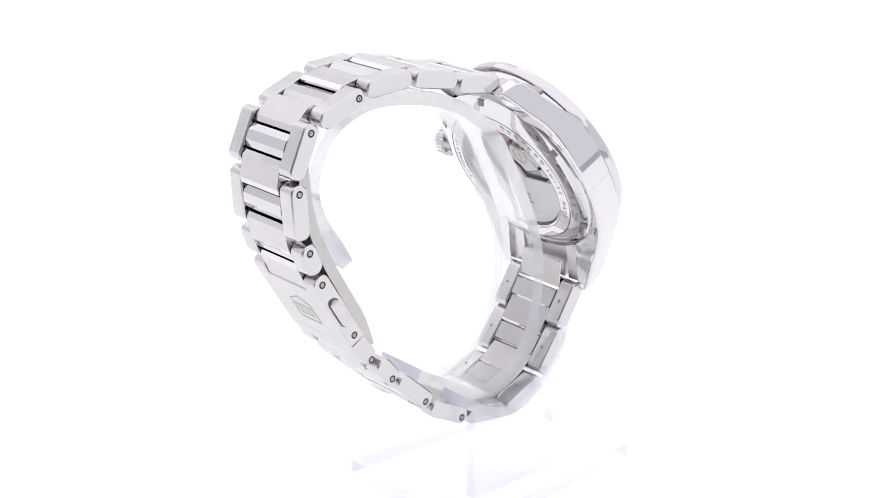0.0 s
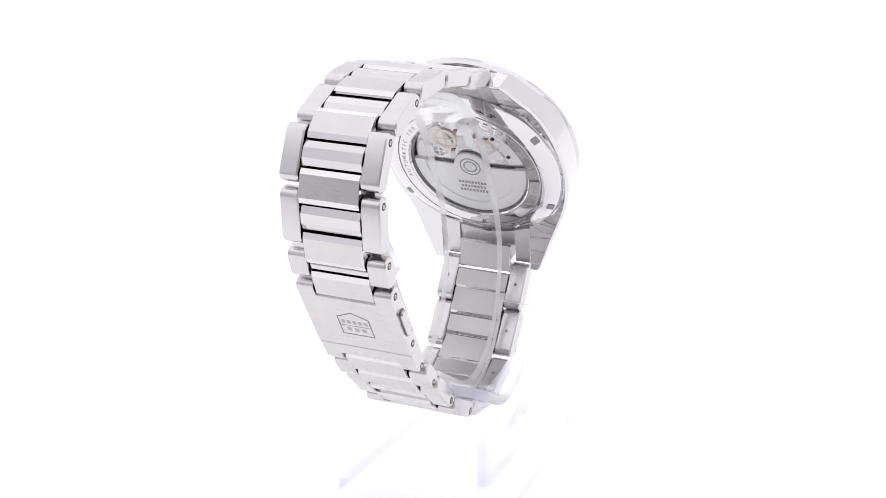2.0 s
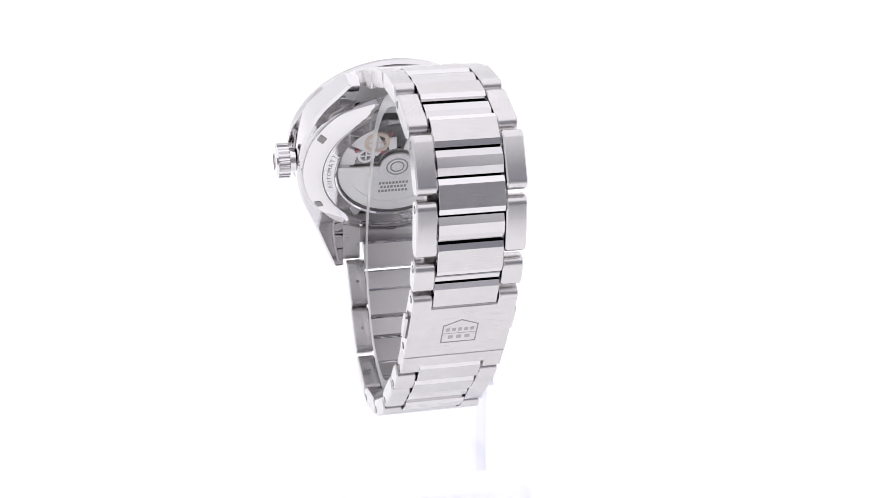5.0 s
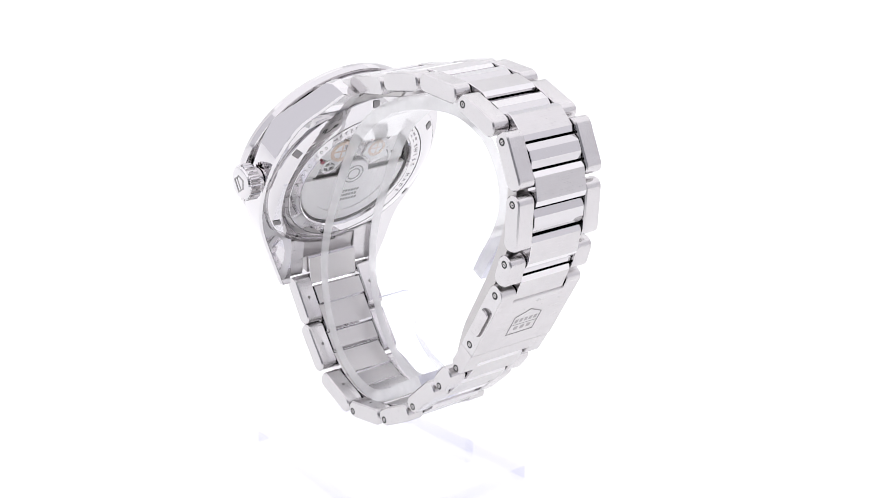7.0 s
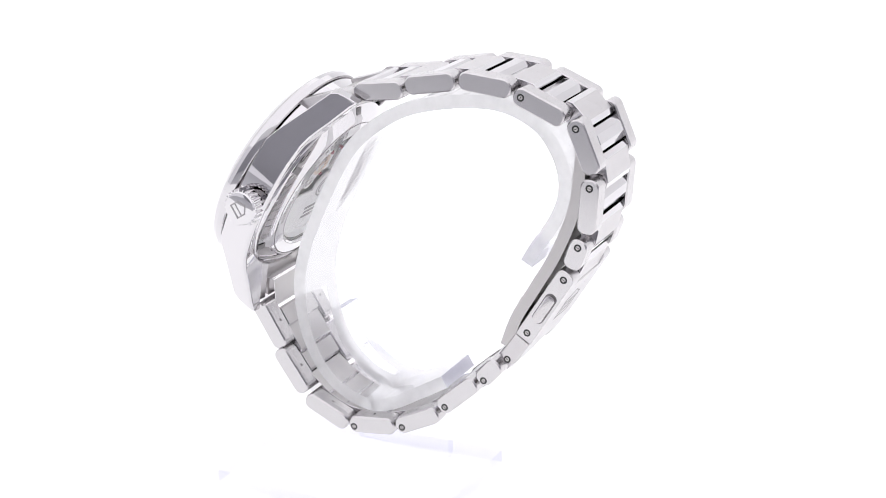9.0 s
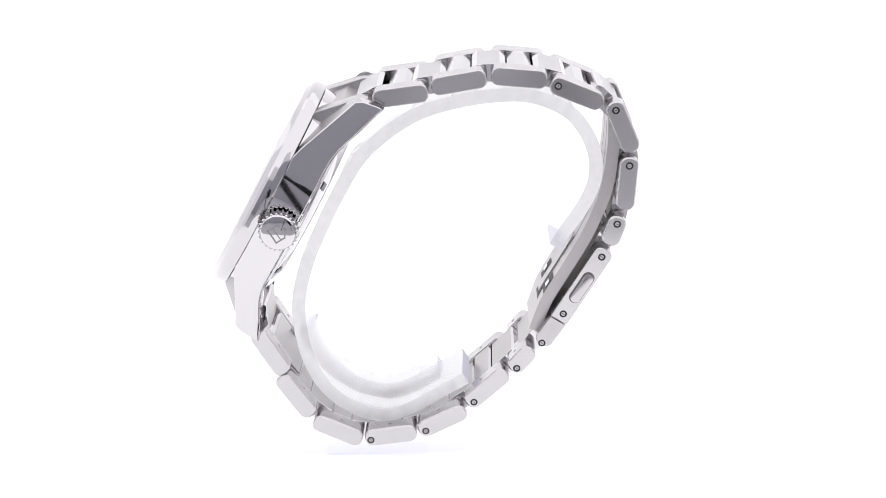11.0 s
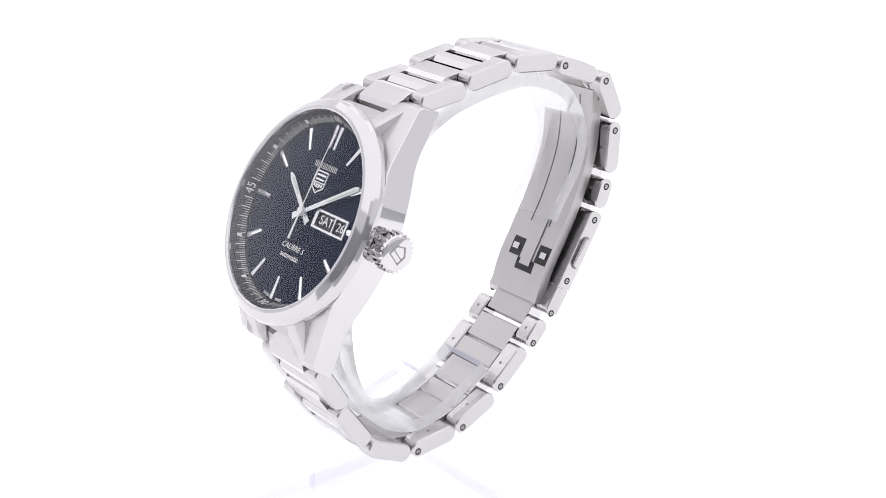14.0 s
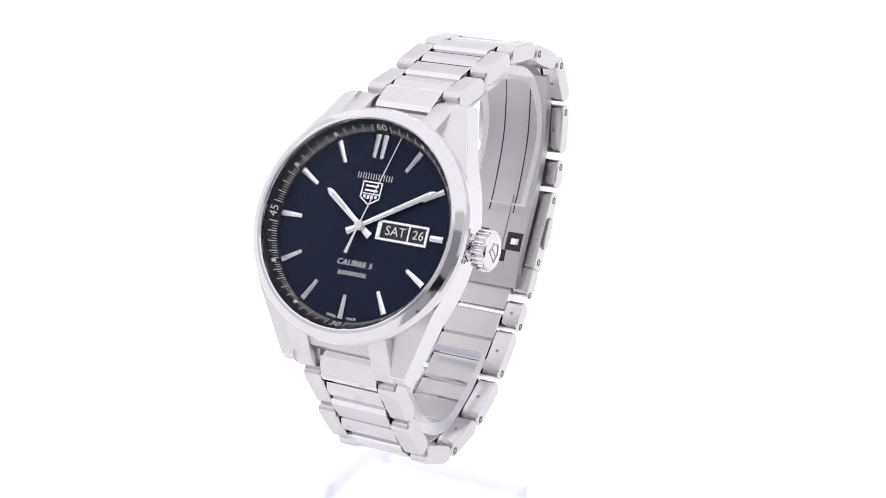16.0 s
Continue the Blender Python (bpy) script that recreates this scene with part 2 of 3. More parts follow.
wall_paint = grained(material("grey_wall_paint", (0.36, 0.36, 0.385), 0.6), (40, 40, 40), 0.1, 0.5, 0.7, 0.06)
rubber = material("black_rubber", (0.008, 0.008, 0.009), 0.6, Specular_IOR_Level=0.15)
build_studio()

# ---- the watch ----
watch = tagged(new("wristwatch"), "stainless steel wristwatch with navy dial hung on a clear stand", "wristwatch")
DIAL_TILT = 61.67
dial_frame = spot(1.9, -30.4, -86.5, DIAL_TILT)
bezel_frame = dial_frame @ pose(0.5 * MM, 0, 0.55 * MM)
dial_face = bezel_frame @ pose(0, 0, -1.85 * MM)      # the dial lies deep under the crystal


def on_dial(u, v, w, rz=0.0):
    return dial_frame @ pose(u * MM, v * MM, w * MM, 0, 0, rz)


def on_face(w, rz=0.0):
    return dial_face @ pose(0, 0, w * MM, 0, 0, rz)


def polar(r, clock, w, turn=0.0):
    """A pose on the dial at a radius and clockwise angle from twelve, turned with it."""
    a = radians(clock)
    return (r * math.sin(a), r * math.cos(a), w, -clock + turn)


# side links: middle (y, z), lie in degrees, straight length, which end has the pin (1 start, 2 end)
CHAIN = [(-5.25, -67.9, 8.0, 7.2, 0), (5.2, -65.4, 10.5, 7.4, 0), (15.9, -64.5, -4.5, 7.4, 0), (26.2, -67.3, -21.8, 7.4, 1),
         (34.6, -73.5, -66.1, 7.1, 1), (35.8, -84.1, -93.5, 7.2, 1), (33.7, -93.1, -109.1, 3.2, 1),
         (28.15, -103.9, -121.1, 13.6, 0), (22.25, -113.4, -123.5, 5.0, 0),
         (17.2, -118.8, -130.3, 3.2, 2), (10.7, -124.8, -137.5, 6.8, 2), (2.2, -131.7, -153.0, 6.9, 2),
         (-7.7, -134.85, -172.0, 7.3, 2), (-17.9, -133.95, -203.3, 7.1, 0), (-25.7, -126.8, -234.0, 7.0, 0),
         (-30.3, -117.9, -238.0, 6.0, 0)]
XB = 1.75             # middle plane of the bracelet
THICK, SIDE_IN, SIDE_OUT = 3.45, 5.87, 9.5
CLASP, TAIL = 7, 8


def ends(link):
    y, z, a, length, _ = link
    c, s = math.cos(radians(a)) * length / 2, math.sin(radians(a)) * length / 2
    return (y - c, z - s), (y + c, z + s)


def side_link_mesh(length):
    bm = bmesh.new()
    prism(bm, round_rect(length + 2.9, THICK, 1.5), -(SIDE_OUT - SIDE_IN) / 2, (SIDE_OUT - SIDE_IN) / 2, bevel=0.26, segments=1)
    me = mesh_of("side_link", bm, [brushed_side, satin_flat], 25)
    for p in me.polygons:
        if abs(p.normal.x) > 0.95:
            p.material_index = 1
    return me


def pin_mesh():
    """A round screw head; its near-black ring and slot draw the shade of a recess."""
    bm = bmesh.new()
    lathe(bm, [(0.38, -0.02), (0.38, 0.012), (0.7, 0.012), (0.7, -0.02)], 24, mat=1)
    disc(bm, 0.39, -0.02, 0.03, 20)
    prism(bm, [(-0.3, -0.06), (0.3, -0.06), (0.3, 0.06), (-0.3, 0.06)], 0.0, 0.036, "z", mat=1)
    return mesh_of("pin", bm, [inner_steel, dark])


def centre_link_mesh(length, mats, thick, chamfer, half=5.7):
    """Cross bar: flat top, chamfered along both long edges."""
    h, t, c = length / 2, thick / 2, chamfer
    bm = bmesh.new()
    outline = [(-h, -t + 0.4), (-h + 0.4, -t), (h - 0.4, -t), (h, -t + 0.4), (h, t - c * 0.55), (h - c, t), (-h + c, t), (-h, t - c * 0.55)]
    prism(bm, outline, -half, half, bevel=0.08, segments=1)
    me = mesh_of("centre_link", bm, mats, 20)
    if len(mats) > 1:
        for p in me.polygons:
            if p.normal.z < -0.9:
                p.material_index = 2
            elif p.normal.z < 0.97:
                p.material_index = 1
    return me


def build_bracelet():
    full, half_link, pin = side_link_mesh(7.2), side_link_mesh(3.0), pin_mesh()
    wide = centre_link_mesh(6.0, [brushed, polished, inner_steel], 3.3, 0.95)
    bar = centre_link_mesh(4.3, [satin_bezel, polished_bar, inner_steel], 3.2, 1.25)
    # pin hole drawn as a darker disc, its shade in the colour
    bm = bmesh.new()
    disc(bm, 0.32, -0.02, 0.02, 16)
    dimple = mesh_of("pin_hole", bm, engraved)
    x_mid = (SIDE_IN + SIDE_OUT) / 2
    for i, link in enumerate(CHAIN):
        y, z, a, length, hole = link
        if i in (CLASP, TAIL):
            continue
        for side in (-1, 1):
            ob = put("side_link", full if length > 5 else half_link, watch, spot(XB + side * x_mid, y, z, a))
            if hole:
                s, out = (0.1 - length / 2, 0.0) if hole == 1 else (length / 2 + 0.3, 0.4)
                put("pin", pin, ob, pose(side * (SIDE_OUT - SIDE_IN) / 2 * MM, s * MM, out * MM, 0, 90 * side, 0))
            put("pin_hole", dimple, ob, pose(0, 0, -THICK / 2 * MM, 180, 0, 0))
        if length > 5:
            put("polished_bar", bar, watch, spot(XB, y, z, a))
    for i, (p, q) in enumerate(zip(CHAIN, CHAIN[1:])):
        if i == CLASP:
            continue
        (y0, z0), (y1, z1) = ends(p)[1], ends(q)[0]
        if i == TAIL - 2:
            y1, z1 = 30.6, -99.4
        if i == TAIL:
            y0, z0 = 20.9, -115.2
        put("centre_link", wide, watch, spot(XB, (y0 + y1) / 2, (z0 + z1) / 2, (p[2] + q[2]) / 2))
    narrow = centre_link_mesh(1.3, [satin_bezel, polished_bar, inner_steel], 2.8, 0.2)
    put("polished_bar", narrow, watch, spot(XB, 33.1, -93.35, -111))
    for v, w, a in ((24.4, -9.1, 28), (-23.9, -10.3, -266)):
        put("centre_link", wide, watch, Matrix.Translation(on_dial(0, v, w).translation) @ pose(0, 0, 0, a))


def u_block(half, slot, top, low, depth, t, way):
    """A block with a slot cut into one end; its slotted end is rounded over."""
    bm = bmesh.new()
    o = [(-half, top), (-slot, top), (-slot, top + depth), (slot, top + depth), (slot, top), (half, top), (half, low), (-half, low)]
    end = top
    if way < 0:
        o = [(-half, top), (half, top), (half, low), (slot, low), (slot, low - depth), (-slot, low - depth), (-slot, low), (-half, low)]
        end = low
    prism(bm, o, -t, t, "z")
    bmesh.ops.recalc_face_normals(bm, faces=bm.faces)
    over = [e for e in bm.edges if all(abs(v.co.y - end * MM) < 1e-6 for v in e.verts) and abs(e.verts[0].co.z - e.verts[1].co.z) < 1e-6]
    bmesh.ops.bevel(bm, geom=over, offset=1.3 * MM, segments=5, affect="EDGES", profile=0.5)
    rim = [e for e in bm.edges if len(e.link_faces) == 2 and e.calc_face_angle(0) > radians(50)]
    bmesh.ops.bevel(bm, geom=rim, offset=0.15 * MM, segments=1, affect="EDGES", profile=0.5)
    return bm


def build_clasp():
    y, z, a, length, _ = CHAIN[CLASP]
    top, low = -8.3, 8.1
    bm = u_block(9.3, 5.9, top, low, 2.6, 1.75, 1)
    me = mesh_of("clasp_cover", bm, [brushed, satin_flat])
    for p in me.polygons:
        if abs(p.normal.x) > 0.95:
            p.material_index = 1
    cover = put("clasp_cover", me, watch, spot(XB, y, z, a), "brushed folding clasp cover with engraved shield")
    pin = pin_mesh()
    for side in (-1, 1):
        for s in (-6.7, 6.5):
            put("pin", pin, cover, pose(side * 9.3 * MM, s * MM, 0, 0, 90 * side, 0))
        bm = bmesh.new()
        prism(bm, round_rect(6.2, 1.9, 0.9), 0, 0.7, bevel=0.2)
        put("push_button", mesh_of("push_button", bm, brushed_side), cover, pose((side * 9.3 - (0.7 if side < 0 else 0)) * MM, 0.3 * MM, 0.1 * MM), "satin steel push button")
        # darker flat patch round the button in place of a shaded recess
        bm = bmesh.new()
        prism(bm, round_rect(6.8, 2.3, 1.1), 0, 0.02)
        put("button_recess", mesh_of("button_recess", bm, engraved), cover, pose((side * 9.31 - (0.02 if side < 0 else 0)) * MM, 0.3 * MM, 0.1 * MM))
    # engraved shield: a pointed frame with bars in it
    bm = bmesh.new()
    outer = [(-3.1, -1.8), (0, -3.3), (3.1, -1.8), (3.1, 3.0), (-3.1, 3.0)]
    for p, q in zip(outer, outer[1:] + outer[:1]):
        d = Vector((q[0] - p[0], q[1] - p[1])).normalized() * 0.11
        n = Vector((-d.y, d.x))
        prism(bm, [(p[0] - d.x + n.x, p[1] - d.y + n.y), (p[0] - d.x - n.x, p[1] - d.y - n.y),
                   (q[0] + d.x - n.x, q[1] + d.y - n.y), (q[0] + d.x + n.x, q[1] + d.y + n.y)], 0, 0.03, "z")
    prism(bm, [(-3.0, 0.42), (3.0, 0.42), (3.0, 0.5), (-3.0, 0.5)], 0, 0.03, "z")
    for count, wide, row in ((5, 1.1, -0.6), (3, 1.5, 1.5)):
        for k in range(count):
            x = (k - (count - 1) / 2) * wide
            prism(bm, round_rect(wide * 0.62, 0.95, 0.1, 2), 0, 0.02, "z", mat=1)
            fresh = list(bm.verts)[-24:]
            bmesh.ops.translate(bm, verts=fresh, vec=(x * MM, row * MM, 0))
    part("emblem", bm, [engraved, faint], cover, "engraved shield outline", pose(0, 1.3 * MM, 1.752 * MM))
    # tail piece with its slot
    y, z, a, length, _ = CHAIN[TAIL]
    bm = u_block(9.25, 5.9, -2.95, 2.8, 2.6, 1.65, -1)
    tail = part("clasp_tail", bm, brushed, watch, m=spot(XB, y, z, a))
    for side in (-1, 1):
        put("pin", pin, tail, pose(side * 9.25 * MM, 2.4 * MM, 0, 0, 90 * side, 0))
    # folding blade inside the clasp
    path = smooth_path([(33.2, -72.5), (33.2, -78.0), (32.2, -86.0), (29.0, -94.5), (25.2, -101.5), (21.6, -108.0), (19.6, -113.8)])
    bm = bmesh.new()
    strip(bm, path, 7.0, -2.2, lift=1.1)
    blade = part("clasp_blade", bm, inner_steel, watch, "curved inner blade of the folding clasp", pose(XB * MM, 0, 0))
    # grooves and slots are near-black strips on the blade, shade drawn as colour
    for side in (-1, 1):
        bm = bmesh.new()
        strip(bm, path[2:24], 0.14, -0.06, lift=-1.06)
        part("groove", bm, dark, blade, m=pose((0.6 + side * 2.7) * MM, 0, 0))
        bm = bmesh.new()
        strip(bm, path[26:30], 1.7, -0.06, lift=-1.08)
        slot = part("lock_slot", bm, dark, blade, m=pose((1.1 + side * 3.9) * MM, 0, 0))
        bm = bmesh.new()
        strip(bm, path[27:29], 0.85, -0.25, lift=-1.1)
        part("lock_catch", bm, polished, slot, m=pose(side * 0.25 * MM, 0, 0))
    bm = bmesh.new()
    strip(bm, path[29:32], 2.6, -0.06, lift=-1.075)
    part("tongue_slot", bm, dark, blade, m=pose(1.1 * MM, 0, 0))
    bm = bmesh.new()
    strip(bm, path[20:31], 1.5, -0.3, lift=-1.06)
    part("tongue", bm, inner_steel, blade, m=pose(1.1 * MM, 0, 0))


def build_case():
    bm = bmesh.new()
    lathe(bm, [(18.0, -1.3), (19.9, -1.3), (20.2, -1.45), (20.2, -7.0), (19.85, -7.6), (19.5, -7.65), (19.5, -7.1), (18.0, -7.1)], 128)
    case = part("case", bm, polished, watch, "round polished steel case", dial_frame, 25)
    # along the lug: distance from the middle, half width, top, crest of the side facet, underside
    stations = [(v, 20.3 - 0.0163 * v * v, -1.32, -1.32, -7.6) for v in (-0.5, 2.0, 4.0, 6.0, 8.0, 10.0)]
    stations += [(11.7, 18.05, -1.0, -1.25, -7.6), (13.8, 17.15, -1.5, -1.95, -7.7), (16.0, 16.2, -2.4, -2.95, -8.15), (18.0, 15.3, -3.25, -3.85, -8.9),
                 (20.0, 14.45, -4.15, -4.75, -9.75), (24.2, 12.6, -6.0, -6.6, -11.3), (24.9, 12.3, -7.0, -7.8, -11.7), (25.3, 12.1, -9.6, -10.6, -11.8)]
    for su in (-1, 1):
        for sv in (-1, 1):
            bm = bmesh.new()
            rings = []
            for v, uo, wt, wc, wb in stations:
                ui = min(uo - 0.6, max(9.9, math.sqrt(max(18.9 ** 2 - v * v, 0))))
                sec = [(ui, wt), ((ui + uo) / 2, (wt + wc) / 2 + 0.05), (uo, wc), (uo, wb + 0.4), (uo - 0.5, wb), (ui, wb)]
                rings.append([bm.verts.new((su * u * MM, sv * v * MM, w * MM)) for u, w in sec])
            for p, q in zip(rings, rings[1:]):
                for j in range(6):
                    k = (j + 1) % 6
                    bm.faces.new((p[j], q[j], q[k], p[k]))
            bm.faces.new(rings[0])
            bm.faces.new(rings[-1][::-1])
            bmesh.ops.recalc_face_normals(bm, faces=bm.faces)
            rim = [e for e in bm.edges if len(e.link_faces) == 2 and e.calc_face_angle(0) > radians(24)]
            bmesh.ops.bevel(bm, geom=rim, offset=0.12 * MM, segments=2, affect="EDGES", profile=0.5)
            bm.normal_update()
            for f in bm.faces:
                f.material_index = 1 if f.normal.z > 0.3 and f.calc_area() > 1e-6 else 0
            part("lug", bm, [polished, satin_lug], case, sharp=9)
    for sv in (-1, 1):
        for su in (-1, 1):
            bm = bmesh.new()
            prism(bm, [(sv * v, w) for v, w in ((17.3, -0.95), (18.6, -1.3), (21.5, -4.1), (24.2, -6.6), (25.2, -8.4), (24.8, -10.4), (17.3, -7.7))],
                  su * 8.2 - 1.98, su * 8.2 + 1.98, bevel=0.12)
            part("end_link", bm, brushed, case, sharp=25)
        bm = bmesh.new()
        prism(bm, [(sv * v, w) for v, w in ((18.0, -1.7), (21.6, -4.9), (22.0, -8.6), (18.0, -7.8))], -6.2, 6.2, bevel=0.1)
        part("end_link", bm, inner_steel, case, sharp=25)
    bm = bmesh.new()
    lathe(bm, [(18.25, -1.2), (18.25, 1.1), (18.4, 1.38), (18.65, 1.48), (19.15, 1.42), (19.3, 1.3), (20.35, 0.62), (20.7, 0.2), (20.95, -0.6), (20.95, -0.95),
               (20.8, -1.7), (20.6, -1.81), (18.25, -1.81)], 160)
    part("bezel", bm, satin_bezel, watch, "smooth polished bezel", bezel_frame, 16)
    bm = bmesh.new()
    dome = [(0.01, 2.35)] + [(18.3 * k / 10, 2.35 - 0.97 * (k / 10) ** 2) for k in range(1, 11)]
    lathe(bm, dome, 96, closed=False)
    ob = part("crystal", bm, sapphire, watch, "domed clear crystal", bezel_frame, 60)
    ob.visible_shadow = False
    return case


def build_dial():
    bm = bmesh.new()
    disc(bm, 17.2, -0.4, 0.0, 128)
    dial = part("dial", bm, navy, watch, "navy blue dial with applied steel indices", dial_face)
    bm = bmesh.new()
    lathe(bm, [(16.65, 0.02), (18.2, 2.5), (18.3, 2.4), (18.3, -0.5), (16.65, -0.3)], 128)
    ring = part("minute_ring", bm, black, watch, "black minute ring with white graduation", dial_face)
    slope = math.degrees(math.atan2(2.48, 1.55))

    def on_ring(r, clock):
        u, v, _, rz = polar(r, clock, 0)
        return pose(u * MM, v * MM, (0.06 + (r - 16.65) * 1.6) * MM, 0, 0, rz) @ pose(0, 0, 0, slope, 0, 0)
    tick = {}
    for k in range(240):
        kind = "long" if k % 4 == 0 else "short"
        if k % 20 == 0:
            kind = "block"
        clock = k * 1.5
        if min(abs(clock - c) for c in (0, 90, 180, 270, 360)) < 4.6:
            continue
        if kind not in tick:
            w, lo, hi = {"long": (0.085, -1.0, 0.7), "short": (0.05, -1.0, 0.0), "block": (0.3, -0.4, 0.5)}[kind]
            b = bmesh.new()
            prism(b, [(-w, lo), (w, lo), (w, hi), (-w, hi)], 0, 0.02, "z")
            tick[kind] = mesh_of("tick", b, white_print)
        put("tick", tick[kind], ring, on_ring(17.4, clock))
    for text, clock, flip in (("60", 0, 0), ("15", 90, 0), ("30", 180, 180), ("45", 270, 0)):
        m = on_ring(17.45, clock)
        letters("numeral", text, 2.2, white_print, ring, m @ pose(0, 0, 0.01 * MM, 0, 0, flip), f"white numeral {text}")

    def index_mesh(lo, hi, w0, w1):
        b = bmesh.new()
        for s in (-1, 1):
            vs = [b.verts.new([c * MM for c in p]) for p in ((0, lo, 0.42), (0, hi, 0.44), (s * w1, hi, 0.24), (s * w0, lo, 0.24))]
            b.faces.new(vs)
            dn = [b.verts.new([c * MM for c in p]) for p in ((s * w0, lo, 0), (s * w1, hi, 0))]
            b.faces.new((vs[3], vs[2], dn[1], dn[0]))
            mid = [b.verts.new([c * MM for c in p]) for p in ((0, lo, 0), (0, hi, 0))]
            b.faces.new((vs[0], vs[3], dn[0], mid[0]))
            b.faces.new((vs[1], vs[2], dn[1], mid[1]))
        bmesh.ops.remove_doubles(b, verts=b.verts, dist=1e-7)
        return mesh_of("hour_index", b, index_steel, 6)
    plain = index_mesh(-2.1, 2.1, 0.33, 0.52)
    short = index_mesh(-1.25, 1.25, 0.5, 0.55)
    for h in range(1, 12):
        r = 14.75 if h == 3 else 14.3
        u, v, w, rz = polar(r, h * 30, 0)
        put("hour_index", short if h == 3 else plain, dial, pose(u * MM, v * MM, 0, 0, 0, rz))
    for s in (-1, 1):
        put("hour_index", plain, dial, pose(s * 0.75 * MM, 14.3 * MM, 0))
    # day and date window
    bm = bmesh.new()
    for x0, x1, y0, y1 in ((3.1, 13.15, 1.3, 1.8), (3.1, 13.15, -1.8, -1.3), (3.1, 4.0, -1.3, 1.3), (12.6, 13.15, -1.3, 1.3), (9.2, 9.6, -1.3, 1.3)):
        prism(bm, [(x0, y0), (x1, y0), (x1, y1), (x0, y1)], 0.0, 0.4, "z", bevel=0.08, segments=1)
    window = part("day_date_frame", bm, index_steel, dial, "polished frame round the day and date")
    bm = bmesh.new()
    prism(bm, [(3.5, -1.4), (12.9, -1.4), (12.9, 1.4), (3.5, 1.4)], 0.004, 0.02, "z")
    part("date_disc", bm, black, window)
    letters("day_print", "SAT", 2.35, white_print, window, pose(6.65 * MM, 0, 0.03 * MM), "white printed day SAT")
    letters("date_print", "26", 2.25, white_print, window, pose(11.1 * MM, 0, 0.03 * MM), "white printed date 26")
    letters("printed_line", "CALIBRE 5", 1.45, white_print, dial, pose(0.2 * MM, -6.6 * MM, 0.02 * MM), shear=0.25, spacing=1.08)
    letters("printed_line", "automatic", 1.5, white_print, dial, pose(0.2 * MM, -8.3 * MM, 0.02 * MM), spacing=0.98)
    letters("printed_line", "SWISS", 0.75, white_print, dial, pose(-1.9 * MM, -16.1 * MM, 0.02 * MM, 0, 0, -7))
    letters("printed_line", "MADE", 0.75, white_print, dial, pose(2.1 * MM, -16.1 * MM, 0.02 * MM, 0, 0, 7))
    # maker's line and shield as plain shapes
    bm = bmesh.new()
    for k in range(7):
        x = -3.1 + k * 1.03
        for lo, hi, y0, y1 in ((x - 0.34, x - 0.2, -0.54, 0.54), (x + 0.16, x + 0.3, -0.54, 0.54)):
            prism(bm, [(lo, y0), (hi, y0), (hi, y1), (lo, y1)], 0, 0.03, "z")
    part("printed_bars", bm, white_print, dial, "white printed bars", pose(0.3 * MM, 8.9 * MM, 0.01 * MM))
    bm = bmesh.new()
    shield = [(-1.85, 1.9), (1.85, 1.9), (1.85, -0.9), (0, -2.1), (-1.85, -0.9)]
    for p, q in zip(shield, shield[1:] + shield[:1]):
        d = Vector((q[0] - p[0], q[1] - p[1])).normalized() * 0.13
        n = Vector((-d.y, d.x))
        prism(bm, [(p[0] - d.x + n.x, p[1] - d.y + n.y), (p[0] - d.x - n.x, p[1] - d.y - n.y),
                   (q[0] + d.x - n.x, q[1] + d.y - n.y), (q[0] + d.x + n.x, q[1] + d.y + n.y)], 0, 0.15, "z")
    for lo, hi, y0, y1 in ((-1.3, 1.3, 1.05, 1.4), (-1.3, 1.3, 0.25, 0.6), (-1.75, 1.75, -0.25, -0.05), (-1.35, -0.85, -0.95, -0.4),
                           (-0.6, -0.1, -1.1, -0.4), (0.1, 0.6, -1.1, -0.4), (0.85, 1.35, -0.95, -0.4)):
        prism(bm, [(lo, y0), (hi, y0), (hi, y1), (lo, y1)], 0, 0.12, "z")
    part("emblem", bm, index_steel, dial, "applied steel shield emblem", pose(0.2 * MM, 6.0 * MM, 0))


def hand_mesh(length, root, tip, tail, tail_w, inlay):
    bm = bmesh.new()
    for s in (-1, 1):
        pts = [(0, -tail, 0.09), (0, length, 0.08), (s * tip * 0.6, length - 0.4, 0), (s * tip, length - 1.2, 0), (s * root, 0.0, 0), (s * tail_w, -tail, 0)]
        bm.faces.new([bm.verts.new([c * MM for c in p]) for p in pts])
        bm.faces.new([bm.verts.new((p[0] * MM, p[1] * MM, -0.12 * MM)) for p in ((0, -tail), (0, length), (s * tip, length - 1.2), (s * root, 0), (s * tail_w, -tail))])
    lathe(bm, [(0.2, 0.25), (0.95, 0.2), (1.0, -0.1), (0.2, -0.1)], 24)
    if inlay:
        prism(bm, [(-tip * 0.45, length * 0.45), (tip * 0.45, length * 0.45), (tip * 0.45, length - 1.4), (-tip * 0.45, length - 1.4)], 0.1, 0.24, "z", mat=1)
    return mesh_of("hand", bm, [index_steel, lume], 6)


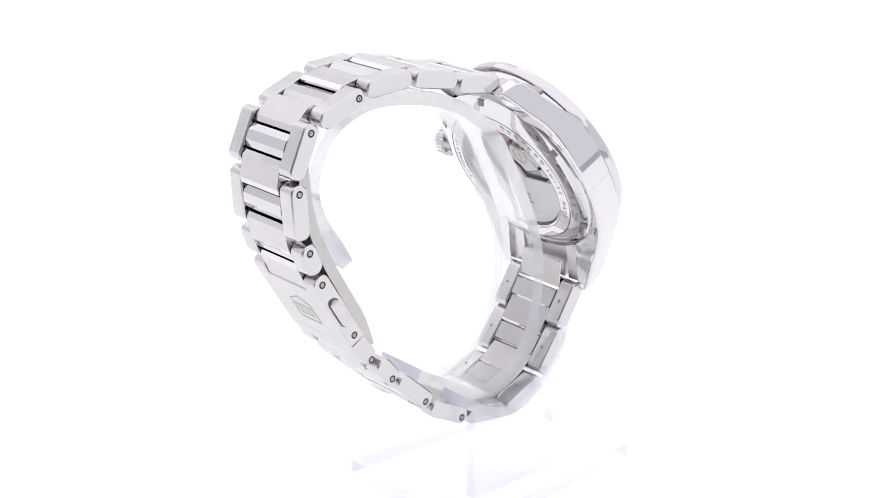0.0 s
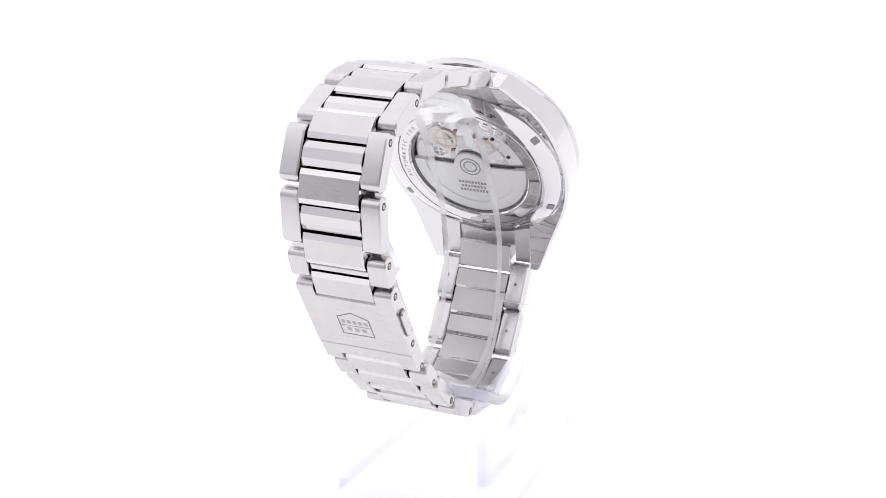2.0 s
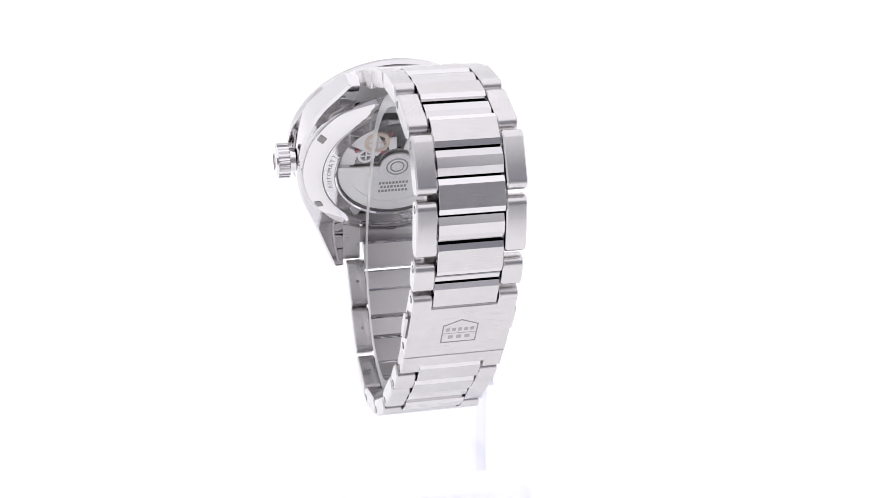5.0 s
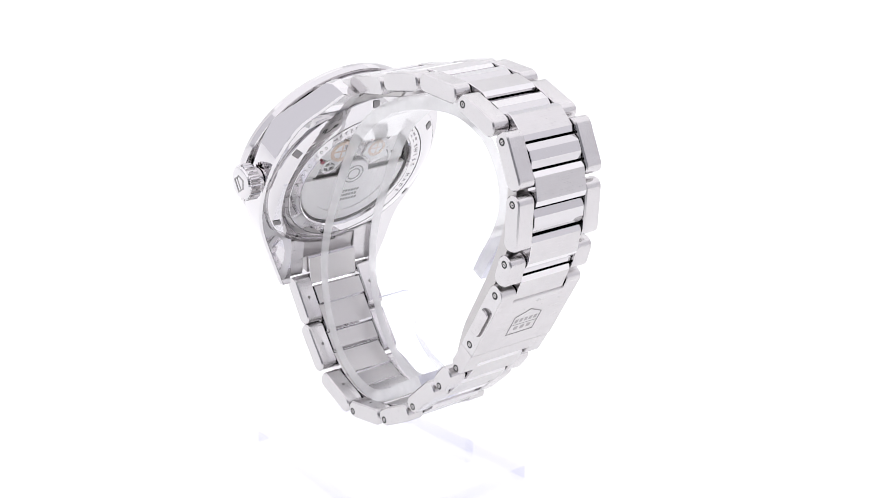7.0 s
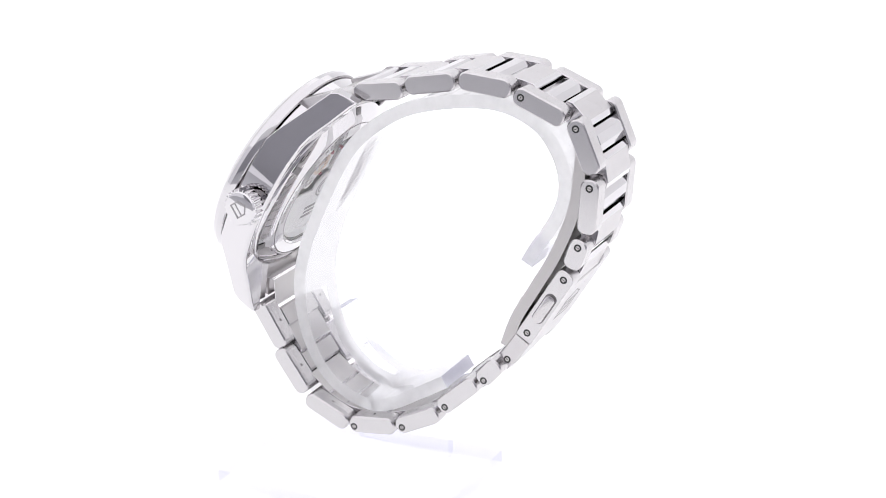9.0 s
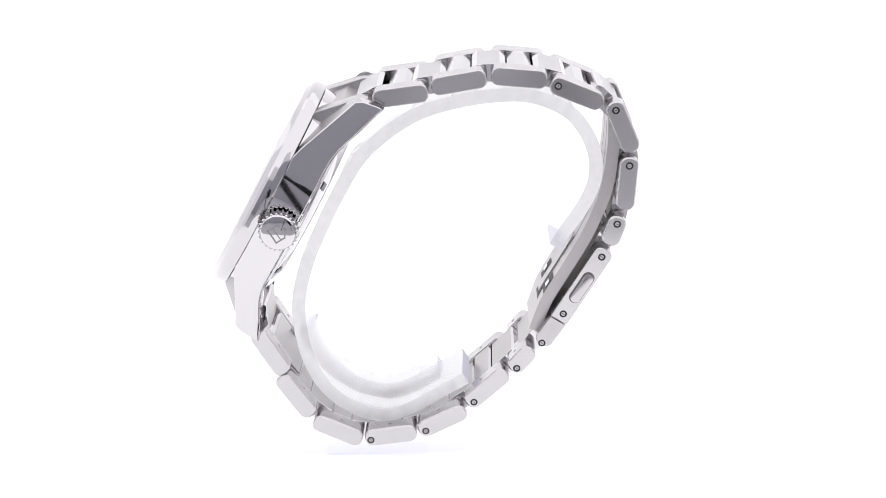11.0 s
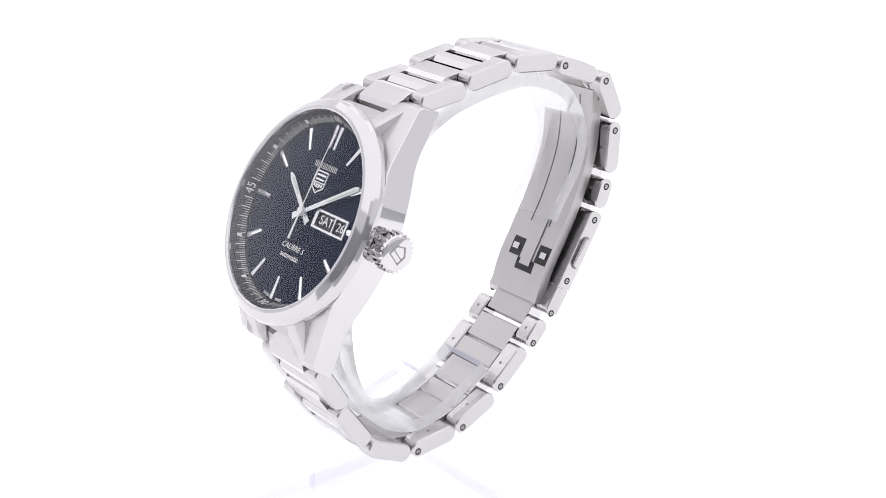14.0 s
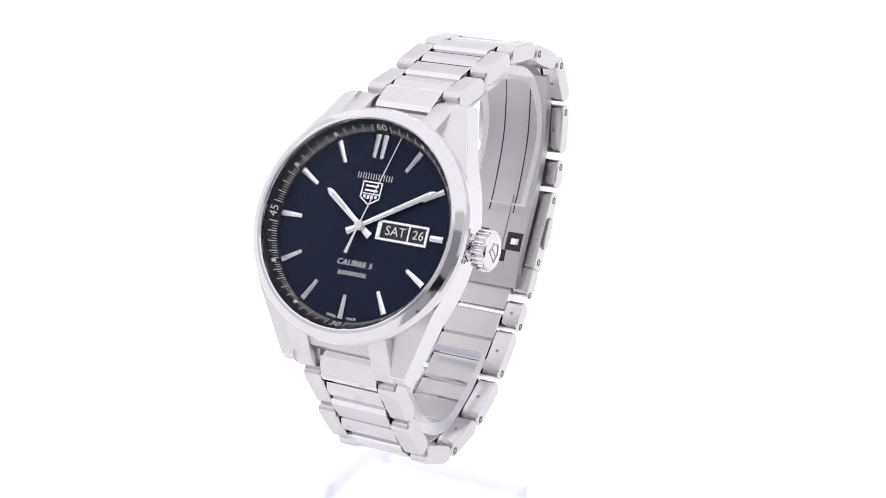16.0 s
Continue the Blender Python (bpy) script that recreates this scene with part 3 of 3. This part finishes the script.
def build_hands():
    put("hour_hand", hand_mesh(9.9, 0.42, 0.58, 2.7, 0.65, True), watch, on_face(0.7, 55.5), "steel hour hand with pale inlay")
    put("minute_hand", hand_mesh(15.3, 0.4, 0.52, 2.7, 0.65, True), watch, on_face(1.0, -59.2), "steel minute hand with pale inlay")
    bm = bmesh.new()
    prism(bm, [(-0.1, 0), (0.1, 0), (0.06, 16.6), (-0.06, 16.6)], 0, 0.12, "z")
    prism(bm, [(-0.12, 0), (0.12, 0), (0.42, -5.3), (-0.22, -5.3)], 0, 0.12, "z")
    disc(bm, 0.75, -0.05, 0.25, 24)
    return part("second_hand", bm, white_print, watch, "thin pale second hand", on_face(1.35))


def build_crown():
    bm = bmesh.new()
    outline = []
    teeth = 24
    for k in range(teeth * 4):
        r = (3.6, 3.55, 3.15, 3.2)[k % 4]
        a = 2 * math.pi * k / (teeth * 4)
        outline.append((r * math.cos(a), r * math.sin(a)))
    prism(bm, outline, 0.6, 3.0, "z", bevel=0.12, segments=1)
    lathe(bm, [(0.01, 3.5), (2.5, 3.46), (3.0, 3.3), (3.2, 2.95), (3.1, 2.0), (0.01, 2.0)], 64)
    lathe(bm, [(0.01, -0.6), (2.4, -0.6), (2.4, 0.7), (0.01, 0.7)], 40)
    crown = part("crown", bm, polished, watch, "fluted steel crown with shield on its cap", dial_frame @ pose(21.0 * MM, 0.1 * MM, -4.9 * MM, 0, 90, 0), 28)
    bm = bmesh.new()
    shield = [(-1.1, 1.0), (1.1, 1.0), (1.1, -0.5), (0, -1.3), (-1.1, -0.5)]
    for p, q in zip(shield, shield[1:] + shield[:1]):
        d = Vector((q[0] - p[0], q[1] - p[1])).normalized() * 0.1
        n = Vector((-d.y, d.x))
        prism(bm, [(p[0] - d.x + n.x, p[1] - d.y + n.y), (p[0] - d.x - n.x, p[1] - d.y - n.y),
                   (q[0] + d.x - n.x, q[1] + d.y - n.y), (q[0] + d.x + n.x, q[1] + d.y + n.y)], 0, 0.12, "z")
    prism(bm, [(-1.1, 0.1), (1.1, 0.1), (1.1, 0.25), (-1.1, 0.25)], 0, 0.12, "z")
    part("emblem", bm, faint, crown, "", pose(0, 0, 3.42 * MM, 0, 0, 150) @ Matrix.Scale(1.2, 4))


def build_case_back():
    back_frame = dial_frame @ pose(0, 0, 0, 0, 180, 0)     # looks out of the back; its x runs towards nine
    bm = bmesh.new()
    lathe(bm, [(12.6, 7.0), (12.6, 9.35), (12.9, 9.6), (15.2, 9.45), (15.35, 9.35), (15.5, 9.4), (16.6, 9.25), (18.7, 8.3), (19.1, 8.05), (19.2, 7.8), (19.25, 7.0)], 128)
    back = part("case_back", bm, polished, watch, "polished steel case back with a window", back_frame, 24)
    # notch as a darker square laid on the rim, shade painted, not cut
    bm = bmesh.new()
    prism(bm, [(-0.75, -0.75), (0.75, -0.75), (0.75, 0.75), (-0.75, 0.75)], 0, 0.03, "z")
    notch = mesh_of("notch", bm, engraved)
    for k in range(6):
        a = 31 + 60 * k
        put("notch", notch, back, pose(18.2 * math.cos(radians(a)) * MM, 18.2 * math.sin(radians(a)) * MM, 8.62 * MM, 0, 0, a) @ pose(0, 0, 0, 0, 24, 0))
    for text, start, step in (("AUTOMATIC 100 METERS", 194.7, -4.9), ("SWISS MADE", 22, -5.6)):
        for k, ch in enumerate(text):
            if ch != " ":
                a = start + k * step
                letters("engraved_letter", ch, 1.3, faint, back, pose(14.05 * math.cos(radians(a)) * MM, 14.05 * math.sin(radians(a)) * MM, 9.53 * MM, 0, 0, a - 90))
    bm = bmesh.new()
    for k in range(7):
        a = radians(72 - k * 7)
        c, s = math.cos(a), math.sin(a)
        for t0, t1, r0, r1 in ((-0.5, 0.5, 13.5, 13.85), (-0.5, 0.5, 14.3, 14.65)):
            prism(bm, [(r * c - t * s, r * s + t * c) for t, r in ((t0, r0), (t1, r0), (t1, r1), (t0, r1))], 9.5, 9.55, "z")
    part("engraved_bars", bm, faint, back)
    # grooves as thin darker rings, their shade put into the colour
    for r in (12.95, 15.35):
        bm = bmesh.new()
        lathe(bm, [(r, 9.3), (r, 9.6 if r < 14 else 9.46), (r + 0.1, 9.6 if r < 14 else 9.46), (r + 0.1, 9.3)], 128)
        part("groove", bm, engraved, back)
    # movement
    bm = bmesh.new()
    disc(bm, 12.6, 7.4, 7.8, 96)
    plate = part("movement_plate", bm, satin_flat, back, "striped steel movement plate")
    for cx, cy, r, mat in ((-4.5, 6.5, 2.6, gold), (4.2, 5.5, 2.0, gold), (6.5, 6.0, 1.5, rotor_steel), (-6.5, 3.0, 1.8, rotor_steel)):
        bm = bmesh.new()
        lathe(bm, [(r * 0.7, 0), (r * 0.7, 0.35), (r, 0.35), (r, 0)], 40)
        prism(bm, [(-r * 0.8, -0.15), (r * 0.8, -0.15), (r * 0.8, 0.15), (-r * 0.8, 0.15)], 0, 0.3, "z")
        prism(bm, [(-0.15, -r * 0.8), (0.15, -r * 0.8), (0.15, r * 0.8), (-0.15, r * 0.8)], 0, 0.3, "z")
        part("gear", bm, mat, plate, m=pose(cx * MM, cy * MM, 7.82 * MM))
    for r0, r1, start, sweep, high in ((4.2, 8.2, 20, 55, 8.1), (8.6, 11.9, 8, 48, 8.05), (5.0, 11.5, 118, 30, 8.05), (8.8, 11.8, 152, 24, 8.0), (4.4, 7.6, 95, 18, 7.98)):
        bm = bmesh.new()
        lathe(bm, [(r0, 7.8), (r0, high - 0.1), (r0 + 0.12, high), (r1 - 0.12, high), (r1, high - 0.1), (r1, 7.8)], 32, start, sweep)
        part("bridge", bm, rotor_steel, plate)
    for cx, cy in ((-2, 8.5), (2.3, 8.2), (6.2, 8.0), (8.8, 3.5), (-8.6, 4.6), (-3.2, 3.8)):
        bm = bmesh.new()
        disc(bm, 0.4, 0, 0.5, 20)
        part("jewel", bm, ruby if cx < 4 else dark, plate, m=pose(cx * MM, cy * MM, 7.8 * MM))
    bm = bmesh.new()
    lathe(bm, [(0.01, 8.65), (3.4, 8.65), (3.5, 8.5), (3.5, 8.2), (0.01, 8.2)], 64)
    lathe(bm, [(3.4, 8.55), (9.8, 8.55), (9.8, 8.2), (3.4, 8.2)], 60, 178, 184)
    lathe(bm, [(9.8, 8.85), (12.1, 8.85), (12.2, 8.7), (12.2, 8.0), (9.8, 8.0)], 64, 176, 188)
    # darker ring at the window's rim, a groove's shade in colour
    for r0, r1, start, sweep in ((12.28, 12.58, 0, 360),):
        ring = bmesh.new()
        lathe(ring, [(r0, 8.3), (r0, 8.9), (r1, 8.9), (r1, 8.3)], 96)
        part("groove", ring, engraved, back)
    rotor = part("rotor", bm, rotor_steel, back, "half-round winding rotor")
    bm = bmesh.new()
    for r in (1.2, 2.0):
        lathe(bm, [(r, 0), (r, 0.06), (r + 0.28, 0.06), (r + 0.28, 0)], 40)
    for row, lo, hi in ((-4.6, -3.4, 3.4), (-5.7, -3.0, 3.0), (-6.8, -3.4, 3.4)):
        for k in range(int((hi - lo) / 0.7)):
            x = lo + k * 0.7
            prism(bm, [(x, row - 0.3), (x + 0.45, row - 0.3), (x + 0.45, row + 0.3), (x, row + 0.3)], -0.1, -0.03, "z")
    part("engraved_bars", bm, faint, rotor, "", pose(0, 0, 8.65 * MM))
    bm = bmesh.new()
    lathe(bm, [(0.01, 9.45), (12.6, 9.35)], 96, closed=False)
    glass = part("back_window", bm, back_glass, back, "clear window in the case back", sharp=60)
    glass.visible_shadow = False


build_case()
build_dial()
second_hand = build_hands()
build_crown()
build_case_back()
build_bracelet()
build_clasp()


# ---- the stand ----
stand = tagged(new("watch_stand"), "clear acrylic watch stand with a cuff on a flat foot", "watch stand")


def build_stand():
    bm = bmesh.new()
    outline = [(17.8, 7.0), (-18.6, 7.0), (-14.6, -41.5), (15.4, -41.5)]
    prism(bm, outline, 0.0, 3.0, "z")
    me = mesh_of("foot_plate", bm, [acrylic, acrylic_edge])
    for p in me.polygons:
        p.material_index = 1 if abs(p.normal.z) < 0.5 else 0
    put("foot_plate", me, stand)
    path = smooth_path([(23.2, -97.3), (25.1, -93.9), (27.3, -90.6), (29.1, -87.2), (30.2, -83.5), (30.0, -79.6), (28.5, -75.7), (25.8, -72.1), (22.2, -69.9), (18.0, -68.6),
                        (13.5, -68.4), (6.5, -69.3), (-1.5, -71.6), (-8.0, -75.6), (-12.9, -80.3),
                        (-16.5, -86.2), (-20.0, -93.2), (-23.2, -100.8), (-25.0, -109.0), (-24.2, -117.3), (-21.9, -123.6), (-18.4, -128.1),
                        (-14.0, -130.9), (-8.8, -132.0), (-4.0, -130.4), (1.5, -127.1), (6.6, -124.0)], 4)
    bm = bmesh.new()
    strip(bm, path, 6.0, 2.5, lift=-1.25)
    me = mesh_of("cuff", bm, [acrylic_sheet, lit_edge, sawn_end], 40)
    for p in me.polygons:
        p.material_index = 1 if abs(p.normal.x) > 0.9 else 0
    for p in list(me.polygons)[-2:]:
        p.material_index = 2
    cuff = put("cuff", me, stand, pose((XC + 0.1) * MM, 0, 0))
    cuff.visible_shadow = False
    bm = bmesh.new()
    prism(bm, [(-1.0, -150.0 + LIFT), (-22.0, -150.0 + LIFT), (-22.5, -134.0 + LIFT), (-20.5, -127.5 + LIFT), (-14.0, -129.5 + LIFT), (-7.0, -130.5 + LIFT), (-1.0, -129.5 + LIFT)],
          -11.4, -9.2)
    me = mesh_of("upright", bm, [acrylic, acrylic_rim])
    for p in me.polygons:
        p.material_index = 1 if abs(p.normal.x) < 0.5 else 0
    put("upright", me, stand)
    bm = bmesh.new()
    strip(bm, smooth_path([(-25.4, -119.5), (-23.4, -125.2), (-19.2, -130.4), (-14.3, -133.4), (-8.9, -134.3), (-3.4, -132.6), (1.8, -129.6)], 4), 3.8, 2.0)
    me = mesh_of("bracket", bm, [acrylic_sheet, lit_edge, sawn_end], 40)
    for p in me.polygons:
        p.material_index = 1 if abs(p.normal.x) > 0.9 else 0
    for p in list(me.polygons)[-2:]:
        p.material_index = 2
    bracket = put("bracket", me, stand, pose(-8.3 * MM, 0, 0))
    bracket.visible_shadow = False


build_stand()


def motions():
    times = [k * 0.5 for k in range(int(SPAN * 2) + 1)]
    turning = [(t, pose(0, 0, 0, 0, 0, TURN_START + TURN_RATE * t)) for t in times]
    walk(watch, turning)
    walk(stand, turning)
    walk(second_hand, [(t, on_face(1.35, -(15.2 - 6.0 * (SPAN - t)))) for t in times])


motions()
